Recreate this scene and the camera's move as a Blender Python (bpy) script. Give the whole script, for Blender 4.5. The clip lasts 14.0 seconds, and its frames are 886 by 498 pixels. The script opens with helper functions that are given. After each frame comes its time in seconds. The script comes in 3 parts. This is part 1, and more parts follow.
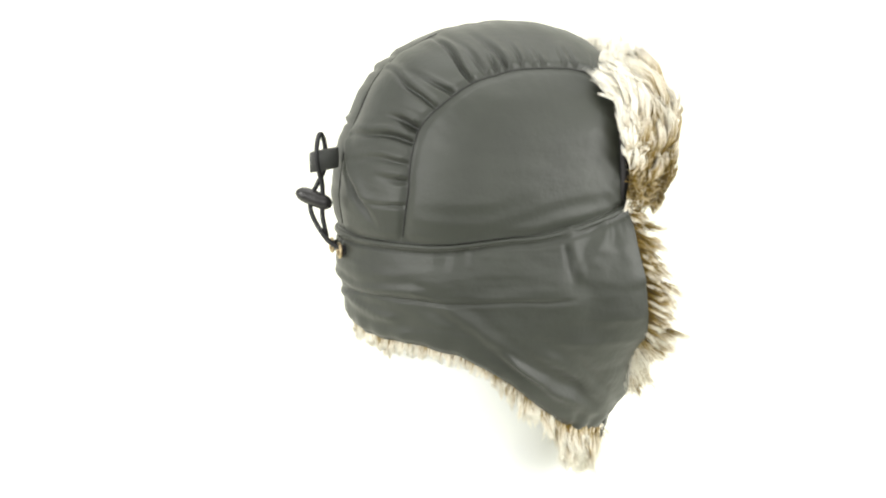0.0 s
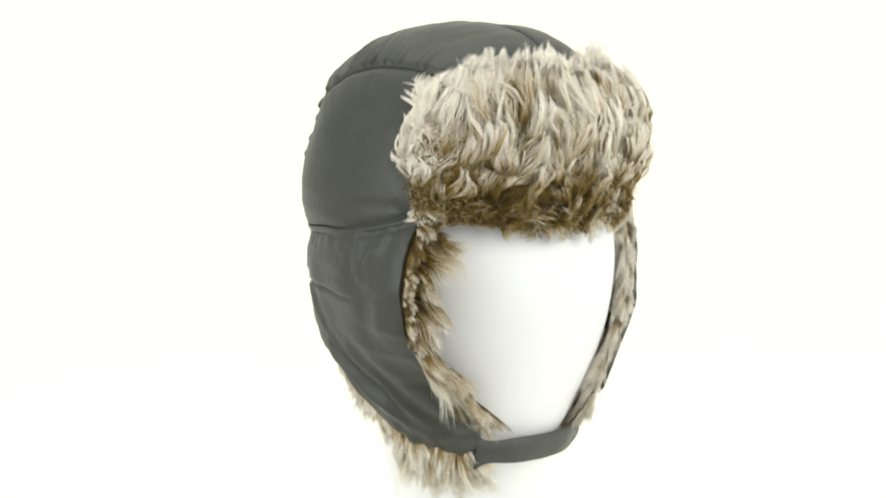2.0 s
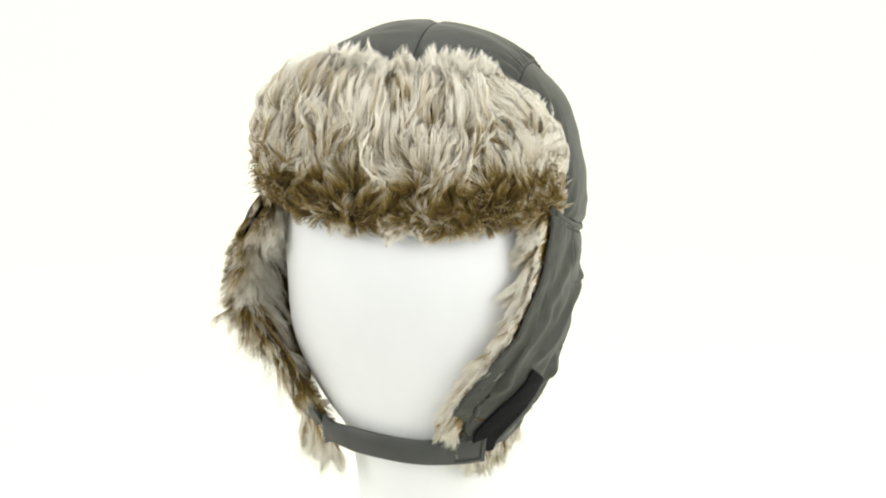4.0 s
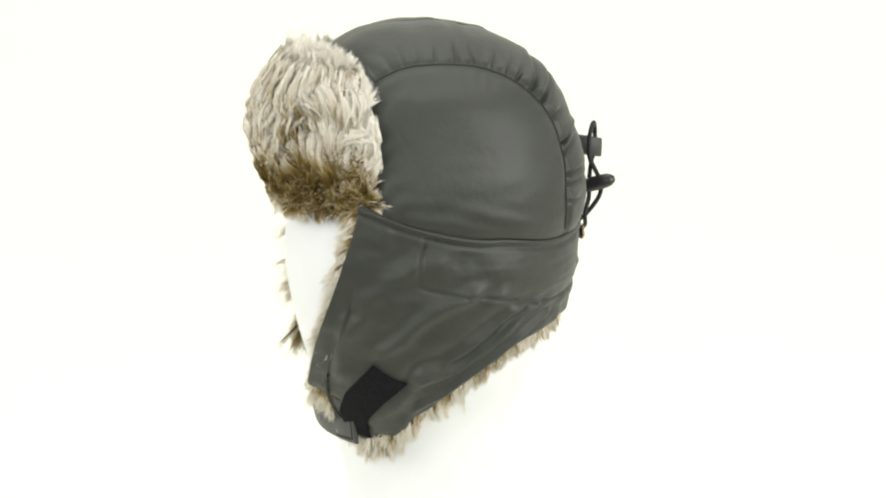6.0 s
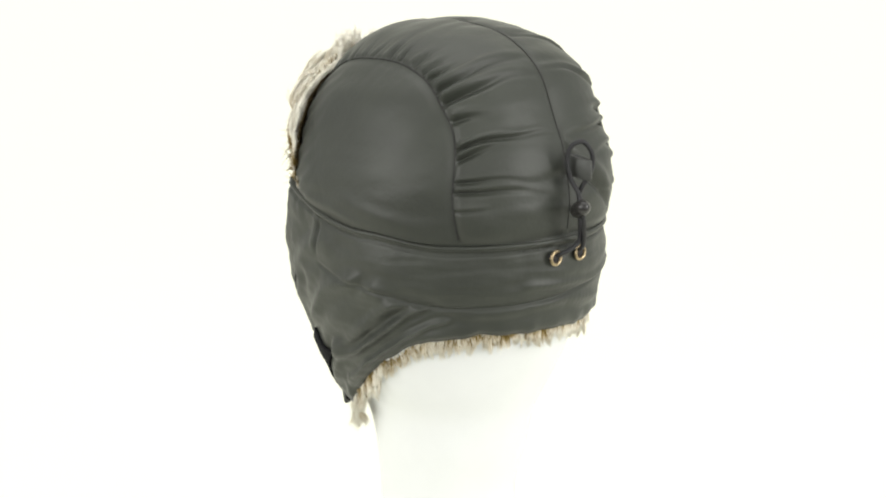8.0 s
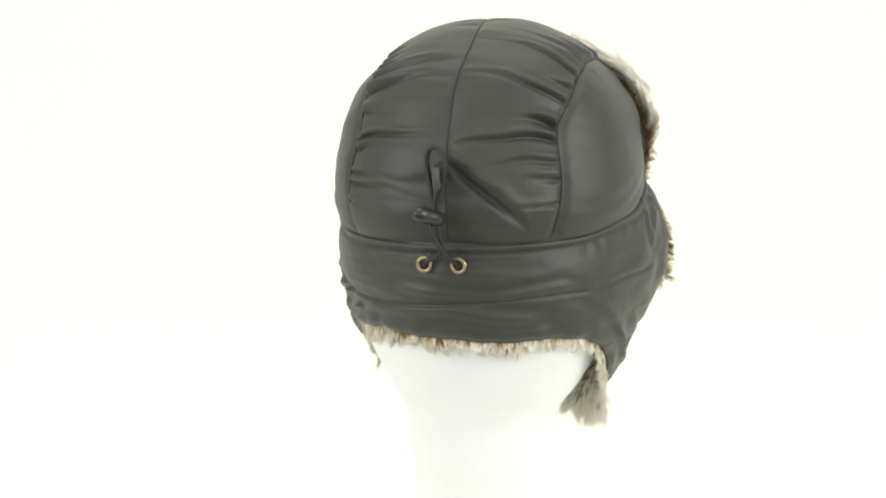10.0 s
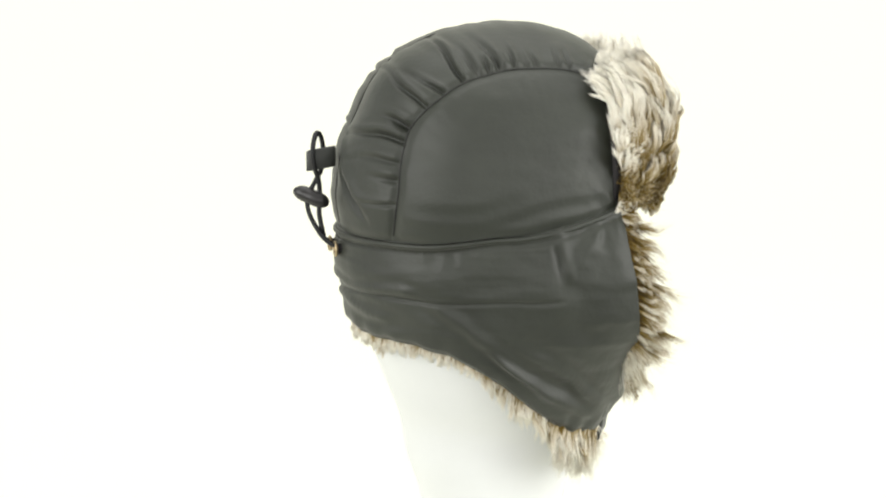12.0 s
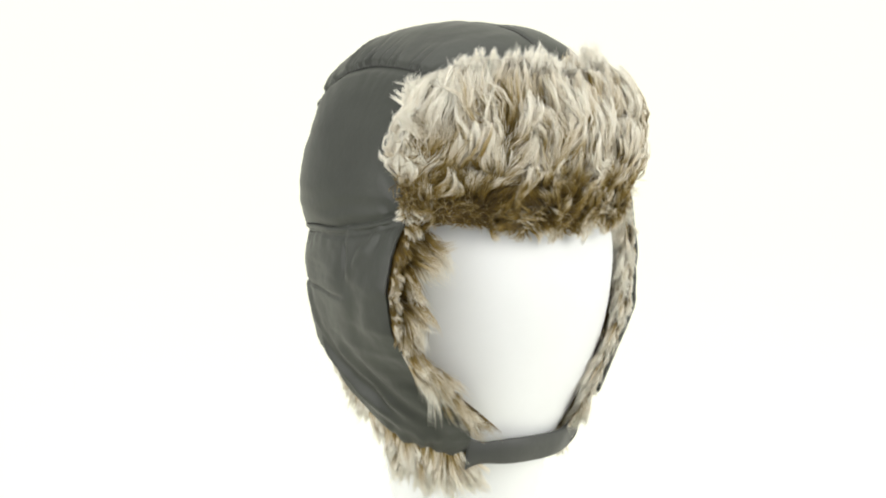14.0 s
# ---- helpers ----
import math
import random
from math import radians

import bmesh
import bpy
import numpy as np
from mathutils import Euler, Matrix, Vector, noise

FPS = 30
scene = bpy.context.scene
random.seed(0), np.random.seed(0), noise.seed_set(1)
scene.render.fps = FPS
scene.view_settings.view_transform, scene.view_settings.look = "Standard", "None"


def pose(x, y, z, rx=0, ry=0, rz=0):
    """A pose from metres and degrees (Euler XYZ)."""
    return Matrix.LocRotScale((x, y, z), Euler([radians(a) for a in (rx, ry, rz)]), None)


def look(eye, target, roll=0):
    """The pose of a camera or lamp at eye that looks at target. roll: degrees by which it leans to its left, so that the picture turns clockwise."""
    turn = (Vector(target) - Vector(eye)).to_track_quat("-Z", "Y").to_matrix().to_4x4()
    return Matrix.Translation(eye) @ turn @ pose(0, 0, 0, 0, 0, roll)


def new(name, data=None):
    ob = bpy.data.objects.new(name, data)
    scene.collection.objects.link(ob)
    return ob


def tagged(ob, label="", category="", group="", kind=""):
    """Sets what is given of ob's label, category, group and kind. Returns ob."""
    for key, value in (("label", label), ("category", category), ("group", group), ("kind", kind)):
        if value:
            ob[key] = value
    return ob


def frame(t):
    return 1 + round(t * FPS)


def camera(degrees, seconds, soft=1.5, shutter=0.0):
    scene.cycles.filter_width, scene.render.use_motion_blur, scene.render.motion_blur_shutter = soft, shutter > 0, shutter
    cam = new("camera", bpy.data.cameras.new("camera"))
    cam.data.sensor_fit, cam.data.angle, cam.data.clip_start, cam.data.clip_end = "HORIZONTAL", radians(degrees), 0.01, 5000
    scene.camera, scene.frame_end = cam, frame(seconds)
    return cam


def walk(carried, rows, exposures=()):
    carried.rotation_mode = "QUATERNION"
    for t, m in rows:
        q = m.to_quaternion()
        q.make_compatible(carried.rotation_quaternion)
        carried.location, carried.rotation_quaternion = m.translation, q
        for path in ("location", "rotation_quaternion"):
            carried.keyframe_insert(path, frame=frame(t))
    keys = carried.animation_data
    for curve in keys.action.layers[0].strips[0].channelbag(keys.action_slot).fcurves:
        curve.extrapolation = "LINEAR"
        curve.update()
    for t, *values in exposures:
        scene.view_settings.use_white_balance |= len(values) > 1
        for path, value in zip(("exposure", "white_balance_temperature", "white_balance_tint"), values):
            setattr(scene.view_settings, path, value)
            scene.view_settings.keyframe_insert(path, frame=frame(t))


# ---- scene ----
from mathutils import kdtree

# ---- camera ----
cam = camera(34.47, 14.0, soft=2.1)
EYE = Vector((0.0, -0.95, 0.5024))
YAW, PITCH = radians(-0.623), radians(12.03)
AHEAD = Vector((math.sin(YAW) * math.cos(PITCH), math.cos(YAW) * math.cos(PITCH), -math.sin(PITCH)))
STILL = look(EYE, EYE + AHEAD, 0.618)
walk(cam, [(0.0, STILL), (14.0, STILL)], exposures=[(0.0, 0.5), (0.1, 0.4), (0.2, 0.15), (0.3, 0.0), (14.0, 0.0)])

# ---- world and light ----
world = bpy.data.worlds.new("studio_light")
scene.world = world
world.use_nodes = True
world.node_tree.nodes["Background"].inputs["Color"].default_value = (1.0, 1.0, 0.97, 1)
world.node_tree.nodes["Background"].inputs["Strength"].default_value = 0.72


def softbox(name, eye, target, w, h, watts):
    data = bpy.data.lights.new(name, "AREA")
    data.shape, data.size, data.size_y, data.energy = "RECTANGLE", w, h, watts
    data.color = (1.0, 0.99, 0.96)
    ob = new(name, data)
    ob.matrix_world = look(eye, target)
    return ob


softbox("softbox_west", (-1.4, -0.95, 0.8), (0, 0, 0.3), 0.9, 1.2, 16)
softbox("softbox_east", (1.4, -0.85, 0.8), (0, 0, 0.3), 0.9, 1.2, 20)
softbox("softbox_top", (0, 0.1, 1.7), (0, 0.05, 0.3), 1.4, 1.2, 9.5)
softbox("softbox_front", (0.1, -2.3, 0.9), (0, 0, 0.28), 1.4, 1.0, 7)


# ---- materials ----
def material(name):
    m = bpy.data.materials.new(name)
    m.use_nodes = True
    return m, m.node_tree.nodes, m.node_tree.links, m.node_tree.nodes["Principled BSDF"]


def noise_node(nodes, links, coord, scale, detail=4.0, rough=0.6):
    n = nodes.new("ShaderNodeTexNoise")
    n.inputs["Scale"].default_value, n.inputs["Detail"].default_value, n.inputs["Roughness"].default_value = scale, detail, rough
    links.new(coord, n.inputs["Vector"])
    return n


def ramp(nodes, links, value, stops):
    r = nodes.new("ShaderNodeValToRGB")
    while len(r.color_ramp.elements) < len(stops):
        r.color_ramp.elements.new(0.5)
    for e, (pos, col) in zip(r.color_ramp.elements, stops):
        e.position, e.color = pos, (*col, 1)
    links.new(value, r.inputs["Fac"])
    return r


def nylon(name, base, rough=0.42):
    m, nodes, links, bsdf = material(name)
    tc = nodes.new("ShaderNodeTexCoord").outputs["Object"]
    big = noise_node(nodes, links, tc, 28, 5)
    dark = tuple(c * 0.86 for c in base)
    light = tuple(c * 1.12 for c in base)
    col = ramp(nodes, links, big.outputs["Fac"], [(0.3, dark), (0.7, light)])
    links.new(col.outputs["Color"], bsdf.inputs["Base Color"])
    bsdf.inputs["Roughness"].default_value = rough
    bsdf.inputs["Specular IOR Level"].default_value = 0.42
    bsdf.inputs["Sheen Weight"].default_value = 0.06
    bsdf.inputs["Sheen Roughness"].default_value = 0.4
    weave = nodes.new("ShaderNodeTexWave")
    weave.wave_type, weave.bands_direction = "BANDS", "Z"
    weave.inputs["Scale"].default_value, weave.inputs["Distortion"].default_value = 420, 2.0
    links.new(tc, weave.inputs["Vector"])
    fine = noise_node(nodes, links, tc, 160, 3)
    b1, b2 = nodes.new("ShaderNodeBump"), nodes.new("ShaderNodeBump")
    b1.inputs["Strength"].default_value, b1.inputs["Distance"].default_value = 0.05, 0.0003
    b2.inputs["Strength"].default_value, b2.inputs["Distance"].default_value = 0.25, 0.0012
    links.new(weave.outputs["Fac"], b1.inputs["Height"])
    links.new(fine.outputs["Fac"], b2.inputs["Height"])
    links.new(b1.outputs["Normal"], b2.inputs["Normal"])
    links.new(b2.outputs["Normal"], bsdf.inputs["Normal"])
    return m


def plain(name, base, rough, metal=0.0, scale=90, spread=0.15, bump=0.0004):
    m, nodes, links, bsdf = material(name)
    tc = nodes.new("ShaderNodeTexCoord").outputs["Object"]
    n = noise_node(nodes, links, tc, scale, 5)
    col = ramp(nodes, links, n.outputs["Fac"], [(0.3, tuple(c * (1 - spread) for c in base)), (0.7, tuple(min(0.9, c * (1 + spread)) for c in base))])
    links.new(col.outputs["Color"], bsdf.inputs["Base Color"])
    bsdf.inputs["Roughness"].default_value, bsdf.inputs["Metallic"].default_value = rough, metal
    b = nodes.new("ShaderNodeBump")
    b.inputs["Strength"].default_value, b.inputs["Distance"].default_value = 0.4, bump
    links.new(n.outputs["Fac"], b.inputs["Height"])
    links.new(b.outputs["Normal"], bsdf.inputs["Normal"])
    return m


def fur_material(name):
    """Pigment along each hair (brown at the root, pale at the tip), shifted lock by lock."""
    m, nodes, links, bsdf = material(name)
    along, tone = nodes.new("ShaderNodeAttribute"), nodes.new("ShaderNodeAttribute")
    along.attribute_name, tone.attribute_name = "along", "tone"
    add = nodes.new("ShaderNodeMath")
    add.operation = "ADD"
    links.new(along.outputs["Fac"], add.inputs[0])
    links.new(tone.outputs["Fac"], add.inputs[1])
    col = ramp(nodes, links, add.outputs["Value"], FUR_STOPS)
    links.new(col.outputs["Color"], bsdf.inputs["Base Color"])
    bsdf.inputs["Roughness"].default_value = 0.6
    bsdf.inputs["Specular IOR Level"].default_value = 0.25
    bsdf.inputs["Sheen Weight"].default_value = 0.05
    return m


FUR_STOPS = [(0.0, (0.075, 0.045, 0.005)), (0.3, (0.215, 0.138, 0.022)), (0.46, (0.43, 0.34, 0.17)), (0.66, (0.74, 0.675, 0.54)), (1.0, (0.92, 0.89, 0.78))]
NYLON = nylon("grey_nylon", (0.0342, 0.0374, 0.0294), 0.48)
STRAP = nylon("strap_nylon", (0.05, 0.052, 0.047), 0.5)
THREAD = plain("dark_thread", (0.022, 0.022, 0.02), 0.8)
LINING = plain("black_lining", (0.03, 0.028, 0.028), 0.85)
VELCRO = plain("black_hook_tape", (0.008, 0.008, 0.009), 0.95, scale=700, spread=0.6, bump=0.001)
VELCRO.node_tree.nodes["Principled BSDF"].inputs["Specular IOR Level"].default_value = 0.15
CORD = plain("black_elastic", (0.012, 0.012, 0.013), 0.6, scale=900, spread=0.4, bump=0.0005)
PLASTIC = plain("black_plastic", (0.02, 0.019, 0.018), 0.32, scale=60)
BRASS = plain("aged_brass", (0.42, 0.33, 0.2), 0.34, 1.0, scale=250)
PELT = plain("brown_pelt", (0.15, 0.1, 0.035), 0.95, scale=220, spread=0.4, bump=0.002)
FUR = fur_material("faux_fur")
WHITE = plain("matt_white_paint", (0.735, 0.75, 0.745), 0.55, scale=35, spread=0.015, bump=0.0002)
GLOW_PAPER = plain("glowing_white_paper", (0.16, 0.16, 0.145), 0.9, scale=6, spread=0.02, bump=0.0003)
# emission stands in for the light that burns the backdrop out to white
GLOW_PAPER.node_tree.nodes["Principled BSDF"].inputs["Emission Color"].default_value = (1.0, 1.0, 0.83, 1)
GLOW_PAPER.node_tree.nodes["Principled BSDF"].inputs["Emission Strength"].default_value = 0.95

DIM_FLOOR = plain("grey_dimming_floor", (0.16, 0.16, 0.155), 0.7, scale=3)


# ---- mesh helpers ----
def mesh_object(name, verts, faces, mat, parent=None, label="", smooth=True):
    me = bpy.data.meshes.new(name)
    me.from_pydata([tuple(v) for v in verts], [], faces)
    me.update()
    if smooth:
        me.polygons.foreach_set("use_smooth", [True] * len(me.polygons))
    me.materials.append(mat)
    ob = new(name, me)
    if parent is not None:
        ob.parent = parent
    if label:
        tagged(ob, label)
    return ob


def grid(P, wrap=False, flip=False):
    """Vertices and quads of a grid of points (n, m, 3); wrap joins the second way round."""
    n, m = P.shape[:2]
    faces = []
    for i in range(n - 1):
        for j in range(m if wrap else m - 1):
            k = (j + 1) % m
            q = (i * m + j, i * m + k, (i + 1) * m + k, (i + 1) * m + j)
            faces.append(q[::-1] if flip else q)
    return P.reshape(-1, 3), faces


def tube(points, r, sides=10, closed=False):
    """Rings round a line of points; r may be a number or one for each point."""
    pts = [Vector(p) for p in points]
    n = len(pts)
    rad = [r] * n if isinstance(r, (int, float)) else list(r)
    rings, up = [], None
    for i, p in enumerate(pts):
        a = pts[(i + 1) % n] if closed or i < n - 1 else p
        b = pts[i - 1] if closed or i > 0 else p
        d = (a - b).normalized()
        if up is None:
            up = d.orthogonal().normalized()
        up = (up - d * up.dot(d)).normalized()
        side = d.cross(up)
        rings.append([p + (up * math.cos(q) + side * math.sin(q)) * rad[i] for q in (2 * math.pi * k / sides for k in range(sides))])
    if closed:
        rings.append(rings[0])
    v, f = grid(np.array([[tuple(q) for q in ring] for ring in rings]), wrap=True)
    v = [tuple(q) for q in v]
    if not closed:
        f = f + [tuple(range(sides))[::-1], tuple(len(v) - sides + k for k in range(sides))]
    return v, f


def smooth_line(points, n):
    """A smooth line of n points through the given ones."""
    P = np.array(points, float)
    P = np.vstack([2 * P[0] - P[1], P, 2 * P[-1] - P[-2]])
    out = []
    for t in np.linspace(0, len(points) - 1 - 1e-9, n):
        i = int(t)
        s = t - i
        a, b, c, d = P[i:i + 4]
        out.append(0.5 * (2 * b + (c - a) * s + (2 * a - 5 * b + 4 * c - d) * s * s + (3 * b - a - 3 * c + d) * s ** 3))
    return np.array(out)


def fbm(x, y, z=0.0, octaves=3):
    return noise.fractal((x, y, z), 1.0, 2.0, octaves)


def normals_of(P):
    du, dv = np.gradient(P, axis=0), np.gradient(P, axis=1)
    n = np.cross(du, dv)
    return n / np.maximum(np.linalg.norm(n, axis=2, keepdims=True), 1e-9)


# ---- studio backdrop ----
def build_sweep():
    prof = [(-0.32, -0.02), (-0.3, -0.002), (-0.27, 0.0), (1.2, 0.0)]
    prof += [(1.2 + 0.9 * math.sin(a), 0.9 - 0.9 * math.cos(a)) for a in np.linspace(0.08, math.pi / 2, 18)]
    prof += [(2.1, 2.6)]
    P = np.array([[(x, y, z) for x in np.linspace(-1.7, 1.7, 7)] for y, z in prof])
    v, f = grid(P, flip=True)
    ob = mesh_object("backdrop", v, f, GLOW_PAPER)
    return tagged(ob, "white seamless paper sweep made to glow by itself, floor curving up into wall", "backdrop", kind="structure")


def build_dimming_floor():
    # never in view: added to keep the world's light off the hat's underside
    P = np.array([[(x, y, -0.78) for x in np.linspace(-4, 4, 5)] for y in np.linspace(-4, 4, 5)])
    v, f = grid(P, flip=True)
    ob = mesh_object("floor", v, f, DIM_FLOOR)
    return tagged(ob, "unseen plain grey floor plane, added below the paper sweep to cut light from below", "floor", kind="structure")


build_sweep()
build_dimming_floor()

# ---- the head form ----
BASE = 0.18
SPIN_START, SPIN_RATE = 109.5, 30.6
TILT, OFF_X, TILT_Z = 2.2, -0.016, 0.32


def build_mannequin():
    # height, middle y, half depth, half width
    rings = [(0.0, -0.02, 0.085, 0.085), (0.006, -0.02, 0.086, 0.086), (0.014, -0.02, 0.08, 0.08), (0.03, -0.02, 0.062, 0.062),
             (0.06, -0.021, 0.05, 0.05), (0.1, -0.022, 0.0495, 0.0465), (0.131, -0.0225, 0.0505, 0.047), (0.16, -0.021, 0.0585, 0.0495),
             (0.187, -0.0225, 0.065, 0.0545), (0.21, -0.0225, 0.0735, 0.069), (0.25, -0.021, 0.0865, 0.087), (0.29, -0.021, 0.0935, 0.0905), (0.32, -0.0215, 0.091, 0.0905),
             (0.35, -0.018, 0.084, 0.086), (0.38, -0.014, 0.075, 0.076), (0.405, -0.01, 0.062, 0.062), (0.428, -0.01, 0.043, 0.046), (0.438, -0.01, 0.018, 0.02), (0.44, -0.01, 0.001, 0.001)]
    line = smooth_line(rings, 90)
    ang = np.linspace(0, 2 * math.pi, 72, endpoint=False)
    def square(c, q, z):
        # the face is flatter than an ellipse; the back of the head is not
        power = 1 - float(np.interp(z, [0.17, 0.22, 0.33, 0.4], [0.0, 0.16, 0.16, 0.0])) * min(1.0, max(0.0, -3 * math.sin(q)))
        return math.copysign(abs(c) ** power, c)

    P = np.array([[(-0.0155 + 0.0015 * max(0.0, min(1.0, (0.25 - z) / 0.08)) + a * square(math.cos(q), q, z), yc + b * square(math.sin(q), q, z), z) for q in ang] for z, yc, b, a in line])
    v, f = grid(P, wrap=True)
    ob = mesh_object("mannequin_head", v, f + [tuple(range(72))[::-1]], WHITE)
    return tagged(ob, "smooth featureless matt white mannequin head standing on white paper", "mannequin")


# ---- the hat ----
CY, CZ, HALF = -0.03, 0.328, 0.105
CONTOUR = [(0.087, 0.328), (0.0915, 0.352), (0.088, 0.377), (0.077, 0.3995), (0.06, 0.4265), (0.034, 0.4435), (0.011, 0.4515), (-0.018, 0.4555),
           (-0.045, 0.4545), (-0.066, 0.449), (-0.083, 0.437), (-0.095, 0.415), (-0.1, 0.38), (-0.101, 0.328)]
ARCH = [(0.06, 0.328), (0.0605, 0.355), (0.057, 0.379), (0.048, 0.399), (0.031, 0.416), (0.012, 0.4265), (-0.012, 0.432), (-0.045, 0.431), (-0.07, 0.421),
        (-0.082, 0.405), (-0.087, 0.375), (-0.088, 0.328)]


def polar_table(points):
    P = smooth_line(points, 300) - np.array([CY, CZ])
    al = np.arctan2(P[:, 1], P[:, 0])
    return al, np.hypot(P[:, 0], P[:, 1])


CON_A, CON_R = polar_table(CONTOUR)
ARC_A, ARC_R = polar_table(ARCH)


def contour_radius(al):
    slack = np.interp(al, [0, 0.3, 0.7, 1.1, 1.6, 2.1, 2.6], [-0.002, -0.0053, -0.0031, -0.0021, -0.0024, -0.0015, 0.0])
    return np.interp(al, CON_A, CON_R) + slack


def arch_ratio(al, side):
    """The panel seam's ratio to the middle line; the seam sits lower and farther back on one side."""
    low = np.interp(al, [0, 0.15, 0.45, 0.65, 0.9, 1.2, 1.5, 1.95, 2.3], [0.055, 0.054, 0.047, 0.038, 0.006, -0.022, -0.028, -0.024, 0.0])
    high = np.interp(al, [0, 0.3, 0.75, 1.2, 1.8, 2.3], [0.0, 0.0, 0.014, 0.016, 0.022, 0.0])
    return np.interp(al, ARC_A, ARC_R) / np.interp(al, CON_A, CON_R) + (low if side < 0 else high)


def seam_rise(y):
    back = np.clip(y / 0.055, 0, 1)
    return 0.019 * np.clip((0.0 - y) / 0.078, 0, 1.25) ** 1.5 - 0.0065 * back * back * (3 - 2 * back)


def dome(al, rho, side):
    """Points of the crown by the angle in side view, the ratio to the middle line, and the side (-1 or 1)."""
    r = rho * contour_radius(al)
    y, z = CY + r * np.cos(al), CZ + r * np.sin(al)
    front = np.clip((al - 2.0) / 1.0, 0, 1)
    top = np.exp(-((al - 1.75) / 0.6) ** 2)
    up = np.clip((z - CZ) / 0.06, 0, 1)
    up = up * up * (3 - 2 * up)
    q = 2.45 + 0.63 * up + 0.9 * front
    wide = 1 + ((0.95 if side > 0 else 0.99) - 1) * up
    x = side * HALF * wide * np.maximum(0, 1 - np.clip(rho, 0, 1) ** q) ** (0.549 - 0.032 * top - 0.12 * front)
    z = z + seam_rise(y) * np.clip(1 - (z - CZ) / 0.09, 0, 1)
    x = x + 0.0112 * np.clip(z - CZ, 0, 1)
    # the middle seam wanders a little over the back of the crown
    x = x - 0.006 * np.exp(-((al - 1.1) / 0.35) ** 2) * np.clip(rho, 0, 1) ** 6
    return np.stack([x, y, z], -1)


def wrinkle(P, scale, seed, octaves=3, squash=(1, 1, 1)):
    return np.array([[fbm(p[0] * scale * squash[0] + seed, p[1] * scale * squash[1], p[2] * scale * squash[2], octaves) for p in row] for row in P])


def side_panel(side, hat):
    n, m = 200, 90
    al = np.linspace(0, math.pi, n)[:, None] + np.zeros((1, m))
    s = np.linspace(0.0006, 1, m)[None, :] + np.zeros((n, 1))
    P = dome(al, s * arch_ratio(al, side), side)
    N = normals_of(P)
    N *= np.sign(np.sum(N * (P - np.array([0, CY, 0.36])), axis=2, keepdims=True) + 1e-12)
    gap = (1 - s) * arch_ratio(al, side) * contour_radius(al)
    d = -0.0015 * np.exp(-(gap / 0.0022) ** 2)
    low = P[..., 2] - CZ - seam_rise(P[..., 1])
    d = d - 0.0016 * np.exp(-(low / 0.004) ** 2)
    d = d + 0.0016 * wrinkle(P, 18, 3.1 * side, 3, (0.6, 0.6, 1.6))
    pucker = np.exp(-gap / 0.008) * np.sin(al * 52 + 3 * np.sin(al * 9 + side)) * np.clip(np.sin(al), 0, 1) * np.clip((1.8 - al) / 0.5, 0, 1)
    d = d + 0.0004 * pucker * (1 - np.exp(-(gap / 0.003) ** 2))
    # faint level pulls above the band seam, and a few toward the visor
    d = d + 0.0003 * np.sin(low * 520 + 2 * np.sin(P[..., 1] * 60)) * np.exp(-(low / 0.022) ** 2)
    d = d + 0.0007 * np.sin((P[..., 2] - P[..., 1] * 0.8) * 430) * np.clip((-0.045 - P[..., 1]) / 0.03, 0, 1)
    d = d * (1 - np.exp(-(gap / 0.0024) ** 2)) - 0.0013 * np.exp(-(gap / 0.0024) ** 2)
    P = P + N * d[..., None]
    v, f = grid(P, flip=side > 0)
    return mesh_object("side_panel", v - np.array([0, 0, BASE]), f, NYLON, hat)


